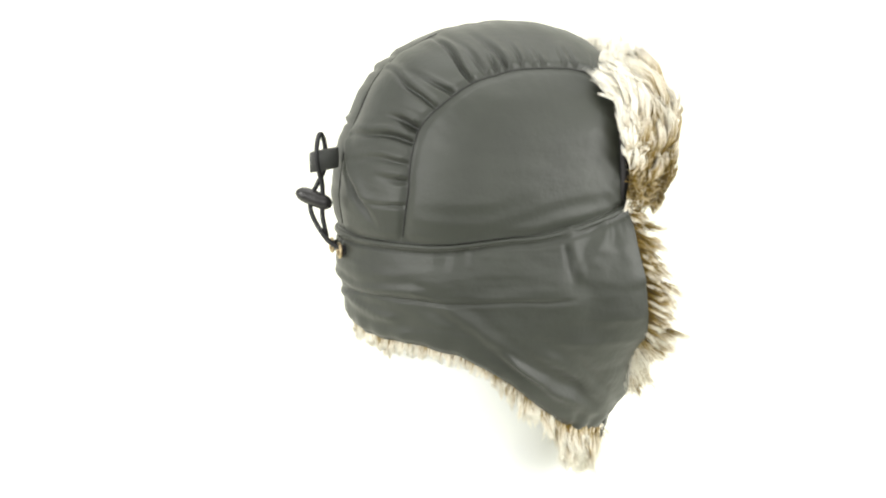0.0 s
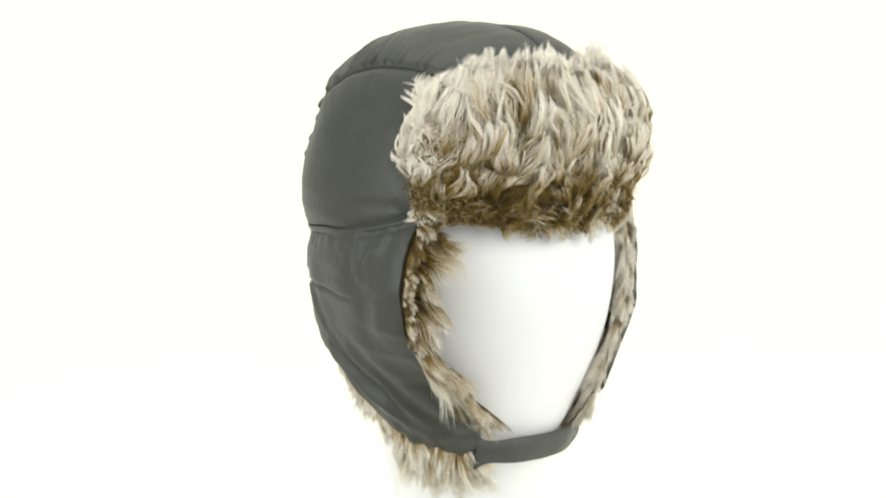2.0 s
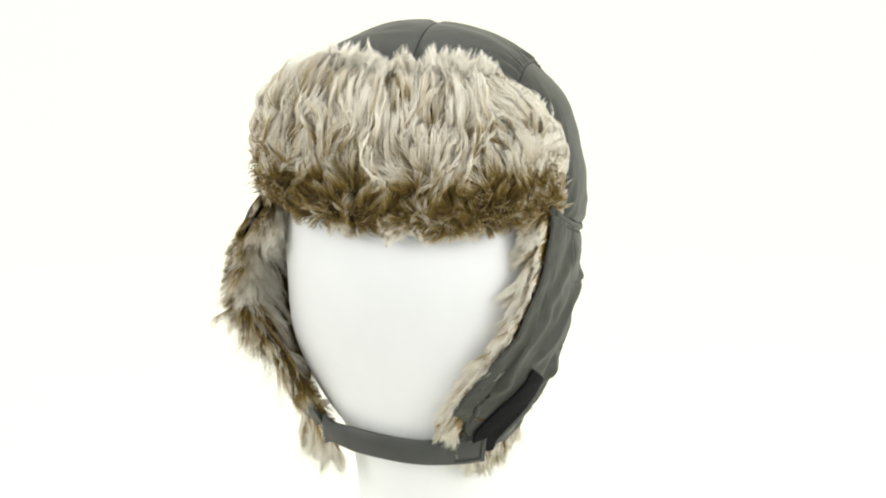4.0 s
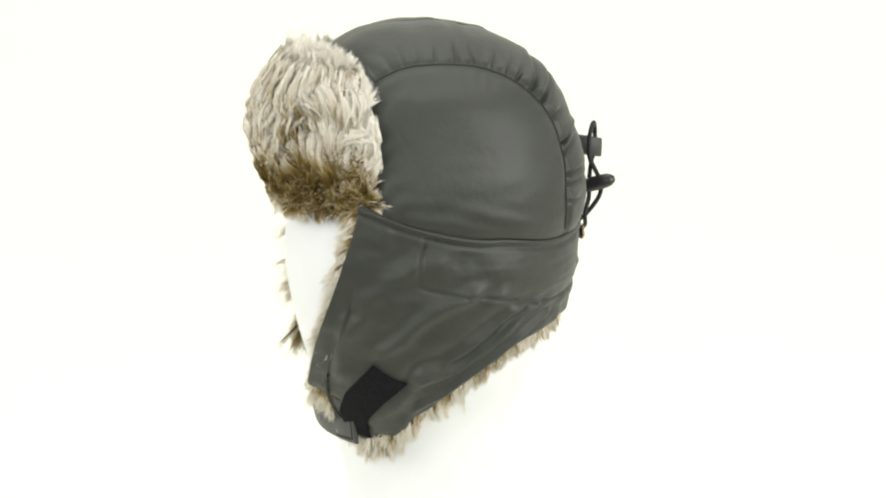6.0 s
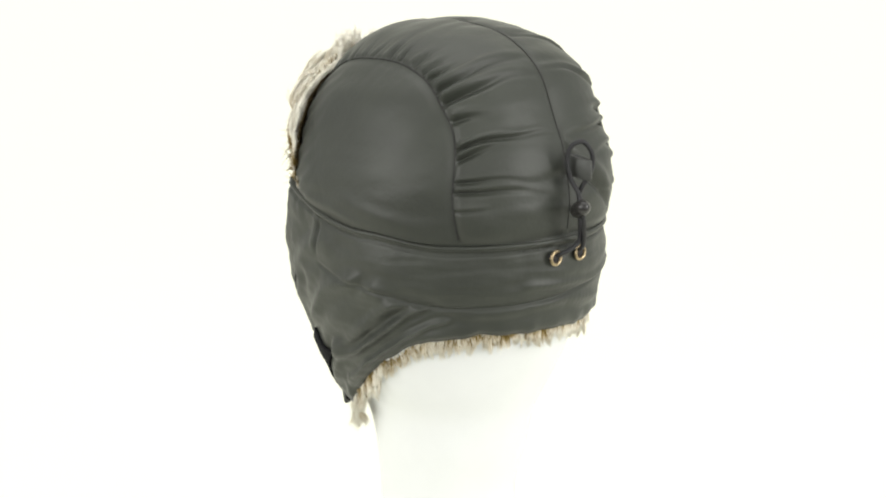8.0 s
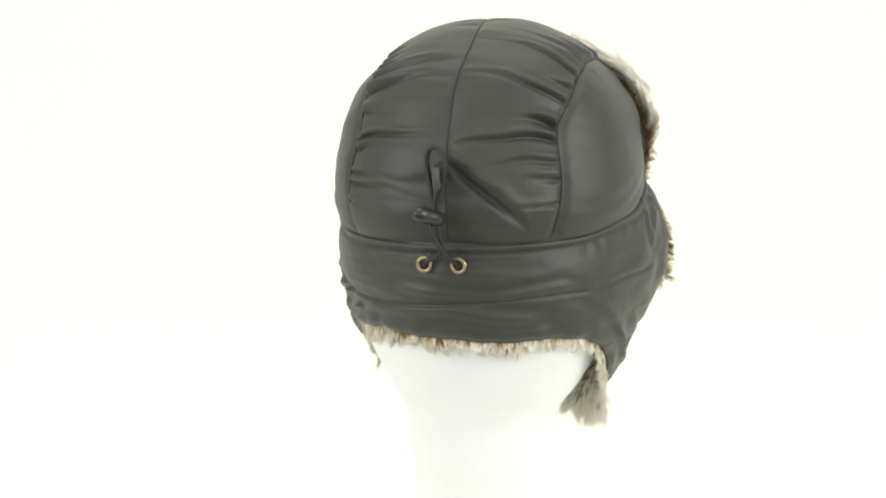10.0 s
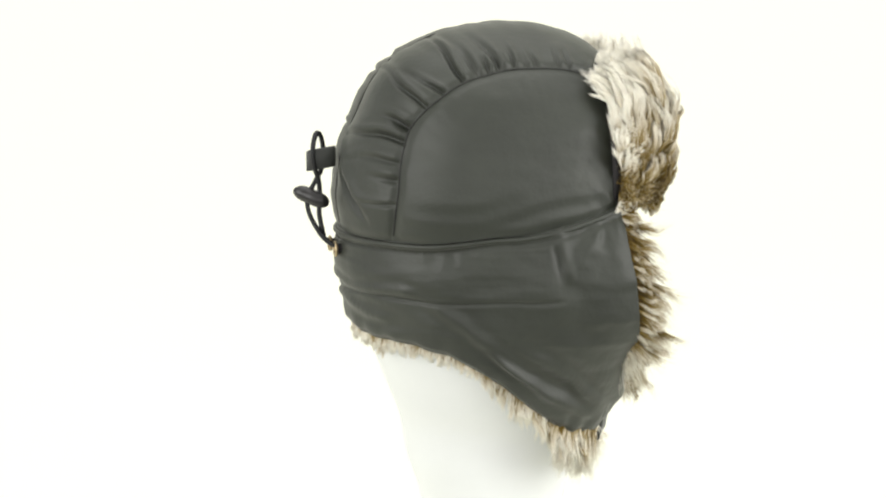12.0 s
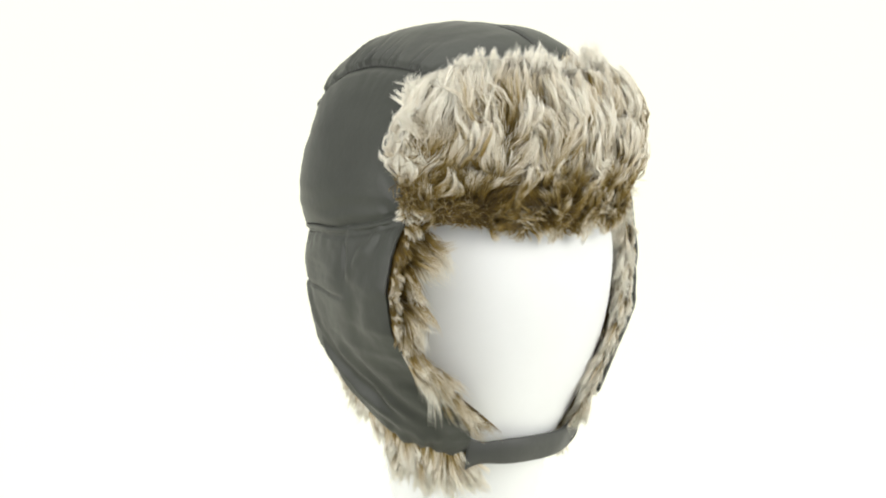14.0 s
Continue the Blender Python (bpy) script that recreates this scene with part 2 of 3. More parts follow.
def crown_panel(side, hat):
    n, m = 420, 80
    rng = random.Random(41 + side)
    al = np.linspace(0, math.pi, n)[:, None] + np.zeros((1, m))
    s = np.linspace(0, 1, m)[None, :] + np.zeros((n, 1))
    ra = np.arcsin(np.clip(arch_ratio(al, side), 0, 0.999))
    P = dome(al, np.sin(ra + (math.pi / 2 - ra) * s), side)
    N = normals_of(P)
    N *= np.sign(np.sum(N * (P - np.array([0, CY, 0.36])), axis=2, keepdims=True) + 1e-12)
    N[:, -1, 0] = 0
    N /= np.linalg.norm(N, axis=2, keepdims=True)
    width = 0.075
    gap, mid = s * width, (1 - s) * width
    d = -0.0015 * np.exp(-(gap / 0.0022) ** 2) - 0.0006 * np.exp(-(mid / 0.002) ** 2)
    low = P[..., 2] - CZ - seam_rise(P[..., 1])
    d = d - 0.0016 * np.exp(-(low / 0.004) ** 2)
    # gathers: sharp creases running from the panel seam into the crown
    a0 = 0.22
    while a0 < 2.5:
        strong = math.exp(-((a0 - 0.78) / 0.5) ** 2)
        amp = (0.0014 + 0.0048 * strong) * rng.uniform(0.5, 1.1)
        reach, slope, w = 0.012 + 0.045 * strong * rng.random(), rng.uniform(-0.9, 0.9) if strong < 0.3 else rng.uniform(-2.2, 1.2), rng.uniform(0.009, 0.02)
        off = al - a0 - slope * gap - 0.006 * np.sin(gap * 140 + a0 * 9)
        fade = np.exp(-(gap / reach) ** 2)
        d = d - amp * np.exp(-(off / w) ** 2) * fade + 0.55 * amp * np.exp(-((off - 2.0 * w) / (1.3 * w)) ** 2) * fade
        a0 += rng.uniform(0.06, 0.15)
    # slacker folds across the back, from the middle seam
    for _ in range(9):
        a0, amp, reach = rng.uniform(0.1, 1.5), rng.uniform(0.0003, 0.0010), rng.uniform(0.015, 0.04)
        off = al - a0 + rng.uniform(-1, 1) * mid
        d = d - amp * np.exp(-(off / 0.035) ** 2) * np.exp(-(mid / reach) ** 2) + 0.7 * amp * np.exp(-((off - 0.07) / 0.05) ** 2) * np.exp(-(mid / reach) ** 2)
    if side < 0:
        # the drag fold beside the cord loop, and a fuller back
        off = al - (0.40 - 0.42 * (1 - s))
        d = d - 0.0042 * np.exp(-(off / 0.026) ** 2) * np.clip((1 - s) * 5, 0, 1) * np.clip((s - 0.25) * 4, 0, 1)
        d = d + 0.0026 * np.exp(-((off - 0.07) / 0.05) ** 2) * np.clip((s - 0.25) * 4, 0, 1)
        d = d + 0.002 * np.exp(-((al - 0.55) / 0.4) ** 2) * np.sin(np.clip(s, 0, 1) * math.pi)
    d = d + 0.0015 * wrinkle(P, 20, 7.7 * side, 3, (0.6, 1.2, 1.8))
    d = d + 0.002 * np.sin(np.clip(s, 0, 1) * math.pi)
    d = d * (1 - np.exp(-(gap / 0.0024) ** 2)) * (1 - np.exp(-(mid / 0.003) ** 2)) - 0.0013 * np.exp(-(gap / 0.0024) ** 2) - 0.0004 * np.exp(-(mid / 0.002) ** 2)
    P = P + N * d[..., None]
    v, f = grid(P, flip=side < 0)
    return mesh_object("crown_panel", v - np.array([0, 0, BASE]), f, NYLON, hat)


# sections of the lower part by height: half width, depth behind and before its widest place, squareness before it
LOW_Z = [0.165, 0.19, 0.205, 0.22, 0.24, 0.26, 0.29, 0.328, 0.36]
LOW_A = [0.066, 0.074, 0.079, 0.0855, 0.094, 0.1015, 0.107, 0.105, 0.105]
LOW_B = [0.105, 0.108, 0.11, 0.112, 0.116, 0.12, 0.1245, 0.127, 0.127]
LOW_F = [0.042, 0.048, 0.056, 0.066, 0.076, 0.082, 0.084, 0.082, 0.082]
LOW_P = [2.0, 2.0, 2.0, 2.1, 2.3, 2.6, 3.0, 3.4, 3.4]
LOW_Y = -0.04
EDGE_Z = [0.165, 0.178, 0.19, 0.2, 0.218, 0.236, 0.267, 0.3, 0.33, 0.36]
EDGE_Y = [-0.07, -0.0745, -0.08, -0.0865, -0.094, -0.097, -0.0915, -0.085, -0.079, -0.077]
HEM_Y = [-0.115, -0.095, -0.087, -0.075, -0.05, -0.033, -0.02, 0.0, 0.018, 0.035, 0.06, 0.085]
HEM_Z = [0.222, 0.208, 0.196, 0.182, 0.1905, 0.202, 0.213, 0.230, 0.243, 0.252, 0.259, 0.25]
# where the front edges of the two flaps lie: one flares open, the other wraps the cheek
OPEN_Z = [0.178, 0.186, 0.2, 0.215, 0.24, 0.26, 0.275, 0.3, 0.32, 0.336, 0.35]
OPEN_X = [-0.046, -0.048, -0.053, -0.06, -0.081, -0.105, -0.1145, -0.116, -0.110, -0.101, -0.098]
OPEN_Y = [-0.0745, -0.076, -0.087, -0.0935, -0.0885, -0.0825, -0.078, -0.074, -0.071, -0.0695, -0.07]
WRAP_Z = [0.178, 0.192, 0.204, 0.223, 0.248, 0.277, 0.306, 0.332, 0.344]
WRAP_X = [0.047, 0.038, 0.036, 0.045, 0.061, 0.081, 0.091, 0.094, 0.094]
WRAP_Y = [-0.077, -0.09, -0.1, -0.108, -0.1065, -0.1025, -0.095, -0.0875, -0.0845]


def low_section(phi, z):
    """The place at angle phi (0 at the back, signed by side) and height z."""
    a, bb, bf, p = (np.interp(z, LOW_Z, T) for T in (LOW_A, LOW_B, LOW_F, LOW_P))
    c, s = np.cos(phi), np.abs(np.sin(phi))
    x_back, y_back = a * s, LOW_Y + bb * c
    q = np.clip(-c, 0, 1)
    x_front, y_front = a * np.maximum(0, 1 - q ** p) ** (1 / p), LOW_Y - bf * q
    back = c > 0
    return np.sign(phi) * np.where(back, x_back, x_front), np.where(back, y_back, y_front)


def edge_angle(z):
    bf = np.interp(z, LOW_Z, LOW_F)
    q = np.clip((LOW_Y - np.interp(z, EDGE_Z, EDGE_Y)) / bf, 0, 0.97)
    return math.pi / 2 + np.arcsin(q)


def low_point(u, z):
    turn = edge_angle(z)
    x, y = low_section(u * turn, z)
    sx = np.where(u < 0, -1.0, 1.0)
    ex, ey = low_section(sx * turn, z)
    tx = np.where(u < 0, np.interp(z, OPEN_Z, OPEN_X), np.interp(z, WRAP_Z, WRAP_X))
    ty = np.where(u < 0, np.interp(z, OPEN_Z, OPEN_Y), np.interp(z, WRAP_Z, WRAP_Y))
    w = np.clip((np.abs(u) - 0.5) / 0.5, 0, 1)
    w = w * w * (1.6 - 0.6 * w)
    # the open side hangs a little fuller behind the flap
    full = np.where(u < 0, 0.0035 * np.exp(-((np.abs(u) - 0.55) / 0.2) ** 2) * np.clip((0.3 - z) / 0.05, 0, 1), 0.0)
    return x + w * (tx - ex) - full, y + w * (ty - ey)


def hem_height(u):
    lo, hi = 0.16, 0.3
    for _ in range(26):
        z = 0.5 * (lo + hi)
        _, y = low_point(u, z)
        if z > np.interp(y, HEM_Y, HEM_Z):
            hi = z
        else:
            lo = z
    return 0.5 * (lo + hi)


US = np.linspace(-1, 1, 301)
HEM = np.array([hem_height(u) for u in US])
# the back edge runs straighter, and the wrapped flap is cut higher behind its tip
HEM = HEM + np.interp(US, [-0.95, -0.75, -0.5, -0.4, -0.25, -0.15, 0, 0.15, 0.3, 0.42, 0.55, 0.62, 0.7], [0.0, 0.004, -0.001, -0.002, -0.004, 0.0, 0.006, 0.003, 0.0, 0.004, 0.011, 0.004, 0.0])


def seam_height(u):
    _, y = low_point(u, 0.328 + 0 * u)
    return 0.3285 + seam_rise(y)


def low_grid(us, vs, offset=0.0):
    """Points of the earflap shell: us round it, vs from the seam (0) to the hem (1), offset outwards."""
    U, V = np.meshgrid(us, vs, indexing="ij")
    top, hem = seam_height(U), np.interp(U, US, HEM)
    Z = top + V * (hem - top)
    X, Y = low_point(U, Z)
    P = np.stack([X, Y, Z], -1)
    if offset:
        N = normals_of(P)
        N *= np.sign(np.sum(N[..., :2] * (P[..., :2] - np.array([0, -0.02])), axis=2, keepdims=True) + 1e-12)
        P = P + N * offset
    return P


# where a short upright seam ends the band on each flap
TICK_OPEN, TICK_WRAP = 0.705, 0.76
# folds of the flaps: stations (u, v) along each, height, half width
FOLDS = [
    (((-0.64, 0.28), (-0.665, 0.45), (-0.72, 0.6), (-0.82, 0.72), (-0.92, 0.8)), 0.0014, 0.0100),
    (((-0.73, 0.2), (-0.80, 0.12), (-0.88, 0.05)), 0.0009, 0.0035),
    (((-0.70, 0.34), (-0.78, 0.2), (-0.84, 0.12)), 0.0008, 0.006),
    (((-0.52, 0.75), (-0.66, 0.86), (-0.8, 0.93)), 0.0018, 0.004),
    (((-0.6, 0.6), (-0.72, 0.8), (-0.84, 0.9)), 0.0020, 0.005),
    (((-0.4, 0.55), (-0.5, 0.7), (-0.6, 0.86)), 0.0012, 0.006),
    (((0.62, 0.28), (0.7, 0.36), (0.76, 0.48), (0.8, 0.55)), 0.0024, 0.0045),
    (((0.42, 0.62), (0.52, 0.72), (0.62, 0.72), (0.66, 0.66)), 0.0026, 0.004),
    (((0.36, 0.78), (0.48, 0.88), (0.6, 0.9)), 0.0020, 0.0035),
    (((0.5, 0.52), (0.6, 0.62), (0.68, 0.8), (0.78, 0.92)), 0.0018, 0.005),
    (((0.88, 0.4), (0.92, 0.52), (0.9, 0.66)), 0.0020, 0.0045),
    (((0.55, 0.35), (0.5, 0.5), (0.44, 0.58)), 0.0014, 0.005),
    (((0.72, 0.14), (0.8, 0.2), (0.9, 0.34)), 0.0016, 0.005),
    (((-0.3, 0.45), (-0.1, 0.52), (0.12, 0.46)), 0.0010, 0.005),
    (((-0.2, 0.75), (0.05, 0.68), (0.25, 0.74)), 0.0010, 0.006),
]


def low_raw(U, V):
    top, hem = seam_height(U), np.interp(U, US, HEM)
    Z = top + V * (hem - top)
    X, Y = low_point(U, Z)
    return np.stack([X, Y, Z], -1)


def shell(U, V, extra=0.0):
    """Points of the earflap cloth with its seams and folds; extra lies that far outside it."""
    P = low_raw(U, V)
    e = 0.003
    N = np.cross(low_raw(np.clip(U + e, -1, 1), V) - low_raw(np.clip(U - e, -1, 1), V), low_raw(U, V + e) - low_raw(U, V - e))
    N /= np.maximum(np.linalg.norm(N, axis=-1, keepdims=True), 1e-9)
    N *= np.sign(np.sum(N[..., :2] * (P[..., :2] - np.array([0, -0.02])), axis=-1, keepdims=True) + 1e-12)
    down = seam_height(U) - P[..., 2]
    hem = P[..., 2] - np.interp(U, US, HEM)
    d = -0.0012 * np.exp(-(down / 0.003) ** 2)
    d = d - 0.0012 * np.exp(-((down - 0.0065) / 0.0014) ** 2)
    flapness = np.clip((np.abs(U) - 0.45) / 0.3, 0, 1)
    line2 = down - (0.040 + 0.003 * np.sin(U * 6))
    reach = np.where(U < 0, TICK_OPEN, TICK_WRAP)
    d = d - 0.0014 * np.exp(-(line2 / 0.0012) ** 2) * np.clip((reach - np.abs(U)) / 0.03, 0, 1)
    d = d + 0.0018 * np.exp(-((down - 0.024) / 0.012) ** 2) * (1 - flapness)
    tick = (np.abs(U) - reach) * 0.2
    d = d - 0.0018 * np.exp(-(tick / 0.0016) ** 2) * np.clip((0.034 - down) / 0.01, 0, 1) * np.clip((down - 0.007) / 0.006, 0, 1)
    d = d + 0.0012 * np.exp(-((tick - 0.004) / 0.003) ** 2) * np.clip((0.034 - down) / 0.01, 0, 1)
    W = wrinkle(P, 15, 1.3, 4, (1, 1, 1.3))
    d = d + 0.0026 * W * (0.4 + 0.6 * flapness) * np.clip(down / 0.01, 0, 1)
    W2 = wrinkle(P, 30, 4.3, 3, (0.45, 0.45, 2.2))
    d = d + 0.0010 * W2 * (1 - 0.6 * flapness) * np.clip(down / 0.008, 0, 1)
    for stations, height, half in FOLDS:
        line = smooth_line([(u * 0.2, v * 0.125) for u, v in stations], 24)
        near = np.full(U.shape, 9.0)
        for p in line:
            near = np.minimum(near, (U * 0.2 - p[0]) ** 2 + (V * 0.125 - p[1]) ** 2)
        near = np.sqrt(near)
        d = d + height * (np.exp(-(near / half) ** 2) - 0.45 * np.exp(-((near - 2 * half) / half) ** 2))
    # puckers along the hem and gathers under the seam
    d = d + 0.0006 * np.sin(U * 70 + 3 * W) * np.exp(-(hem / 0.010) ** 2)
    d = d + 0.0004 * np.sin(U * 90 + 4 * np.sin(U * 13)) * np.exp(-((down - 0.010) / 0.006) ** 2) * np.clip(0.5 + fbm_row(U), 0, 1)
    d = d - 0.0030 * np.exp(-(hem / 0.003) ** 2)
    return P + N * (d + extra)[..., None]


def fbm_row(U):
    return np.sin(U * 11) * 0.6 + np.sin(U * 29 + 1) * 0.4


def earflap_shell(hat):
    U, V = np.meshgrid(np.linspace(-1, 1, 460), np.linspace(0, 1, 120), indexing="ij")
    v, f = grid(shell(U, V), flip=True)
    ob = mesh_object("earflap_shell", v - np.array([0, 0, BASE]), f, NYLON, hat)
    mod = ob.modifiers.new("thickness", "SOLIDIFY")
    mod.thickness, mod.offset = 0.0022, -1
    return ob


def pelt_lining(hat):
    P = low_grid(np.linspace(-0.992, 0.992, 200), np.linspace(0.02, 0.985, 50), -0.0075)
    v, f = grid(P - np.array([0, 0, BASE]), flip=True)
    ob = mesh_object("lining", v, f, PELT, hat, "brown pelt lining inside the flaps")
    mod = ob.modifiers.new("thickness", "SOLIDIFY")
    mod.thickness, mod.offset = 0.002, 0


def piping(hat):
    us = np.linspace(-0.985, 0.985, 240)
    P = low_grid(us, np.array([0.0, 0.05]), -0.0006)[:, 0]
    P[:, 2] -= 0.003
    v, f = tube([tuple(p - np.array([0, 0, BASE])) for p in P], 0.0019, 10)
    mesh_object("piping", v, f, NYLON, hat, "raised seam piping in grey nylon")


def stitches(hat):
    """Short dark thread stitches along the two lines of the band."""
    v, f = [], []
    for dz, off in ((0.0066, -0.0007),):
        us = np.linspace(-0.97, 0.97, 260)
        for i in range(0, 259, 2):
            a = low_grid(np.array([us[i], us[i] + 0.004]), np.array([0.0, 0.05]), off)[:, 0]
            a[:, 2] -= dz
            tv, tf = tube([tuple(p - np.array([0, 0, BASE])) for p in a], 0.00026, 5)
            n = len(v)
            v += tv
            f += [tuple(k + n for k in q) for q in tf]
    ob = mesh_object("stitching", v, f, THREAD, hat)
    tagged(ob, kind="stuff")


# ---- fur ----
def strands(name, roots, d0, d1, length, radius, tone, hat, label, lock=140, wisp=12, gather=0.35, pinch=0.75, wave=0.4, seed=1, spread=0.1, curly=0.12):
    """Tapered hairs in wisps, and wisps in locks. d0, d1: directions at the root and at the tip; lock, wisp: hairs in each."""
    rng = np.random.default_rng(seed)
    n = len(roots)
    unit = lambda a: a / np.maximum(np.linalg.norm(a, axis=-1, keepdims=True), 1e-9)
    d0, d1 = unit(d0), unit(d1)
    S = np.array([0.0, 0.25, 0.5, 0.75, 1.0])
    lock_lead, in_lock = leaders(roots, lock, rng)
    wisp_lead, in_wisp = leaders(roots, wisp, rng)
    k, kw = len(lock_lead), len(wisp_lead)
    lock_tone = rng.normal(0, spread, k)[in_lock] + rng.normal(0, 0.9 * spread, kw)[in_wisp]
    length = length * rng.uniform(0.8, 1.18, k)[in_lock] * rng.uniform(0.75, 1.15, kw)[in_wisp]
    swing = unit(rng.normal(0, 1, (k, 3)))[in_lock] * wave + unit(rng.normal(0, 1, (kw, 3)))[in_wisp] * (0.5 * wave)
    tip = unit(d1 + swing)
    curl = unit(rng.normal(0, 1, (k, 3)))[in_lock] * 0.8 + unit(rng.normal(0, 1, (kw, 3)))[in_wisp] * 0.5
    phase = rng.uniform(0, 6.28, k)[in_lock] + rng.normal(0, 0.5, kw)[in_wisp]
    first = lock_lead[in_lock]
    jit = rng.normal(0, 1, (n, 3)) * length[:, None] * 0.045

    def course(s):
        own = length[:, None] * (d0 * (s - s * s / 2) + tip * (s * s / 2)) * 1.25
        c = gather * s
        bend = curl * (length * curly * s * (np.sin(5.5 * s + phase) - 0.4 * np.sin(phase)))[:, None]
        return roots + (1 - c) * own + c * (own[first] + roots[first] - roots) + bend
    mate = wisp_lead[in_wisp]
    C = []
    for s in S:
        p = course(s)
        c = pinch * s ** 0.85
        C.append((1 - c) * p + c * p[mate] + jit * s)
    return hair_mesh(name, np.stack(C), radius, tone + lock_tone + rng.normal(0, 0.07, n), hat, label, rng)


def leaders(roots, per, rng):
    """Picks every so many hairs to lead the ones round it: the leaders, and each hair's leader by its number."""
    lead = rng.choice(len(roots), max(1, len(roots) // per), replace=False)
    tree = kdtree.KDTree(len(lead))
    for i, j in enumerate(lead):
        tree.insert(roots[j], i)
    tree.balance()
    return lead, np.array([tree.find(p)[1] for p in roots])


def hair_mesh(name, C, radius, tone, parent, label, rng):
    """One mesh of tapered three-sided hairs along the courses C (stations, hairs, 3)."""
    m, n = C.shape[:2]
    unit = lambda a: a / np.maximum(np.linalg.norm(a, axis=-1, keepdims=True), 1e-9)
    S = np.linspace(0, 1, m)
    way = C[-1] - C[0]
    side = unit(np.cross(way, rng.normal(0, 1, (n, 3))))
    other = unit(np.cross(way, side))
    rings = []
    for s, p in zip(S[:-1], C[:-1]):
        r = radius * (1 - 0.5 * s ** 2) * (1 if s < 0.7 else 0.75)
        for q in (0, 2.094, 4.189):
            rings.append(p + r * (math.cos(q) * side + math.sin(q) * other))
    rings.append(C[-1])
    each = 3 * (m - 1) + 1
    V = np.stack(rings, 1).reshape(-1, 3) - np.array([0, 0, BASE])
    pat = [(r + j, r + (j + 1) % 3, r + (j + 1) % 3 + 3, r + j + 3) for r in range(0, 3 * (m - 2), 3) for j in range(3)]
    e = each - 4
    quads = (np.arange(n)[:, None, None] * each + np.array(pat)[None]).reshape(-1, 4)
    tris = (np.arange(n)[:, None, None] * each + np.array([(e, e + 1, e + 3), (e + 1, e + 2, e + 3), (e + 2, e, e + 3)])[None]).reshape(-1, 3)
    me = bpy.data.meshes.new(name)
    loops = np.concatenate([quads.ravel(), tris.ravel()]).astype(np.int32)
    starts = np.concatenate([np.arange(len(quads)) * 4, len(quads) * 4 + np.arange(len(tris)) * 3]).astype(np.int32)
    me.vertices.add(len(V))
    me.vertices.foreach_set("co", V.astype(np.float32).ravel())
    me.loops.add(len(loops))
    me.loops.foreach_set("vertex_index", loops)
    me.polygons.add(len(starts))
    me.polygons.foreach_set("loop_start", starts)
    me.polygons.foreach_set("use_smooth", np.ones(len(starts), bool))
    me.update(calc_edges=True)
    me.validate()
    al = me.attributes.new("along", "FLOAT", "POINT")
    al.data.foreach_set("value", np.tile(np.append(np.repeat(S[:-1], 3), 1.0), n).astype(np.float32))
    tn = me.attributes.new("tone", "FLOAT", "POINT")
    tn.data.foreach_set("value", np.repeat(tone, each).astype(np.float32))
    me.materials.append(FUR)
    ob = new(name, me)
    ob.parent = parent
    return tagged(ob, label, kind="stuff")


def visor_point(a, b):
    """The front flap's outer face: a across (-1 to 1), b from its fold (0) to its top (1)."""
    half = np.interp(b, [0, 0.25, 0.5, 0.75, 0.9, 1.0], [0.098, 0.102, 0.099, 0.088, 0.074, 0.056])
    x = a * half * np.where(a > 0, 0.93, 1.0) - 0.002
    mid = np.interp(b, [0, 0.2, 0.5, 0.8, 1.0], [-0.116, -0.121, -0.121, -0.112, -0.099])
    y = mid + (-0.068 - 0.009 * np.clip(a, 0, 1) - mid) * np.abs(a) ** 2.6
    z = 0.337 + 0.088 * b + 0.006 * np.abs(a) ** 2 * (1 - b) - 0.003 * b * np.exp(-(a / 0.18) ** 2)
    return np.stack([x, y, z], -1)


def build_visor(hat):
    a, b = np.meshgrid(np.linspace(-0.985, 0.985, 80), np.linspace(0, 0.985, 40), indexing="ij")
    P = visor_point(a, b)
    N = normals_of(P)
    N *= -np.sign(N[40, 20, 1])
    v, f = grid(P - np.array([0, 0, BASE]), flip=False)
    visor = mesh_object("visor", v, f, PELT, hat, "turned-up front flap of brown fur pelt")
    mod = visor.modifiers.new("thickness", "SOLIDIFY")
    mod.thickness, mod.offset = 0.002, 0
    Q = visor_point(a / 0.985, b / 0.985) - N * 0.0045
    v, f = grid(Q - np.array([0, 0, BASE]), flip=True)
    back = mesh_object("visor_lining", v, f, LINING, visor, "black cloth back of the turned-up flap")
    mod = back.modifiers.new("thickness", "SOLIDIFY")
    mod.thickness, mod.offset = 0.003, 0
    visor_fur(visor)


def visor_frame(a, b):
    """Places on the front flap's face and the outward normals there."""
    e = 2e-3
    P = visor_point(a, b)
    N = np.cross(visor_point(a + e, b) - visor_point(a - e, b), visor_point(a, b + e) - visor_point(a, b - e))
    N /= np.linalg.norm(N, axis=-1, keepdims=True)
    return P, N * -np.sign(N[..., 1:2] + 1e-9)


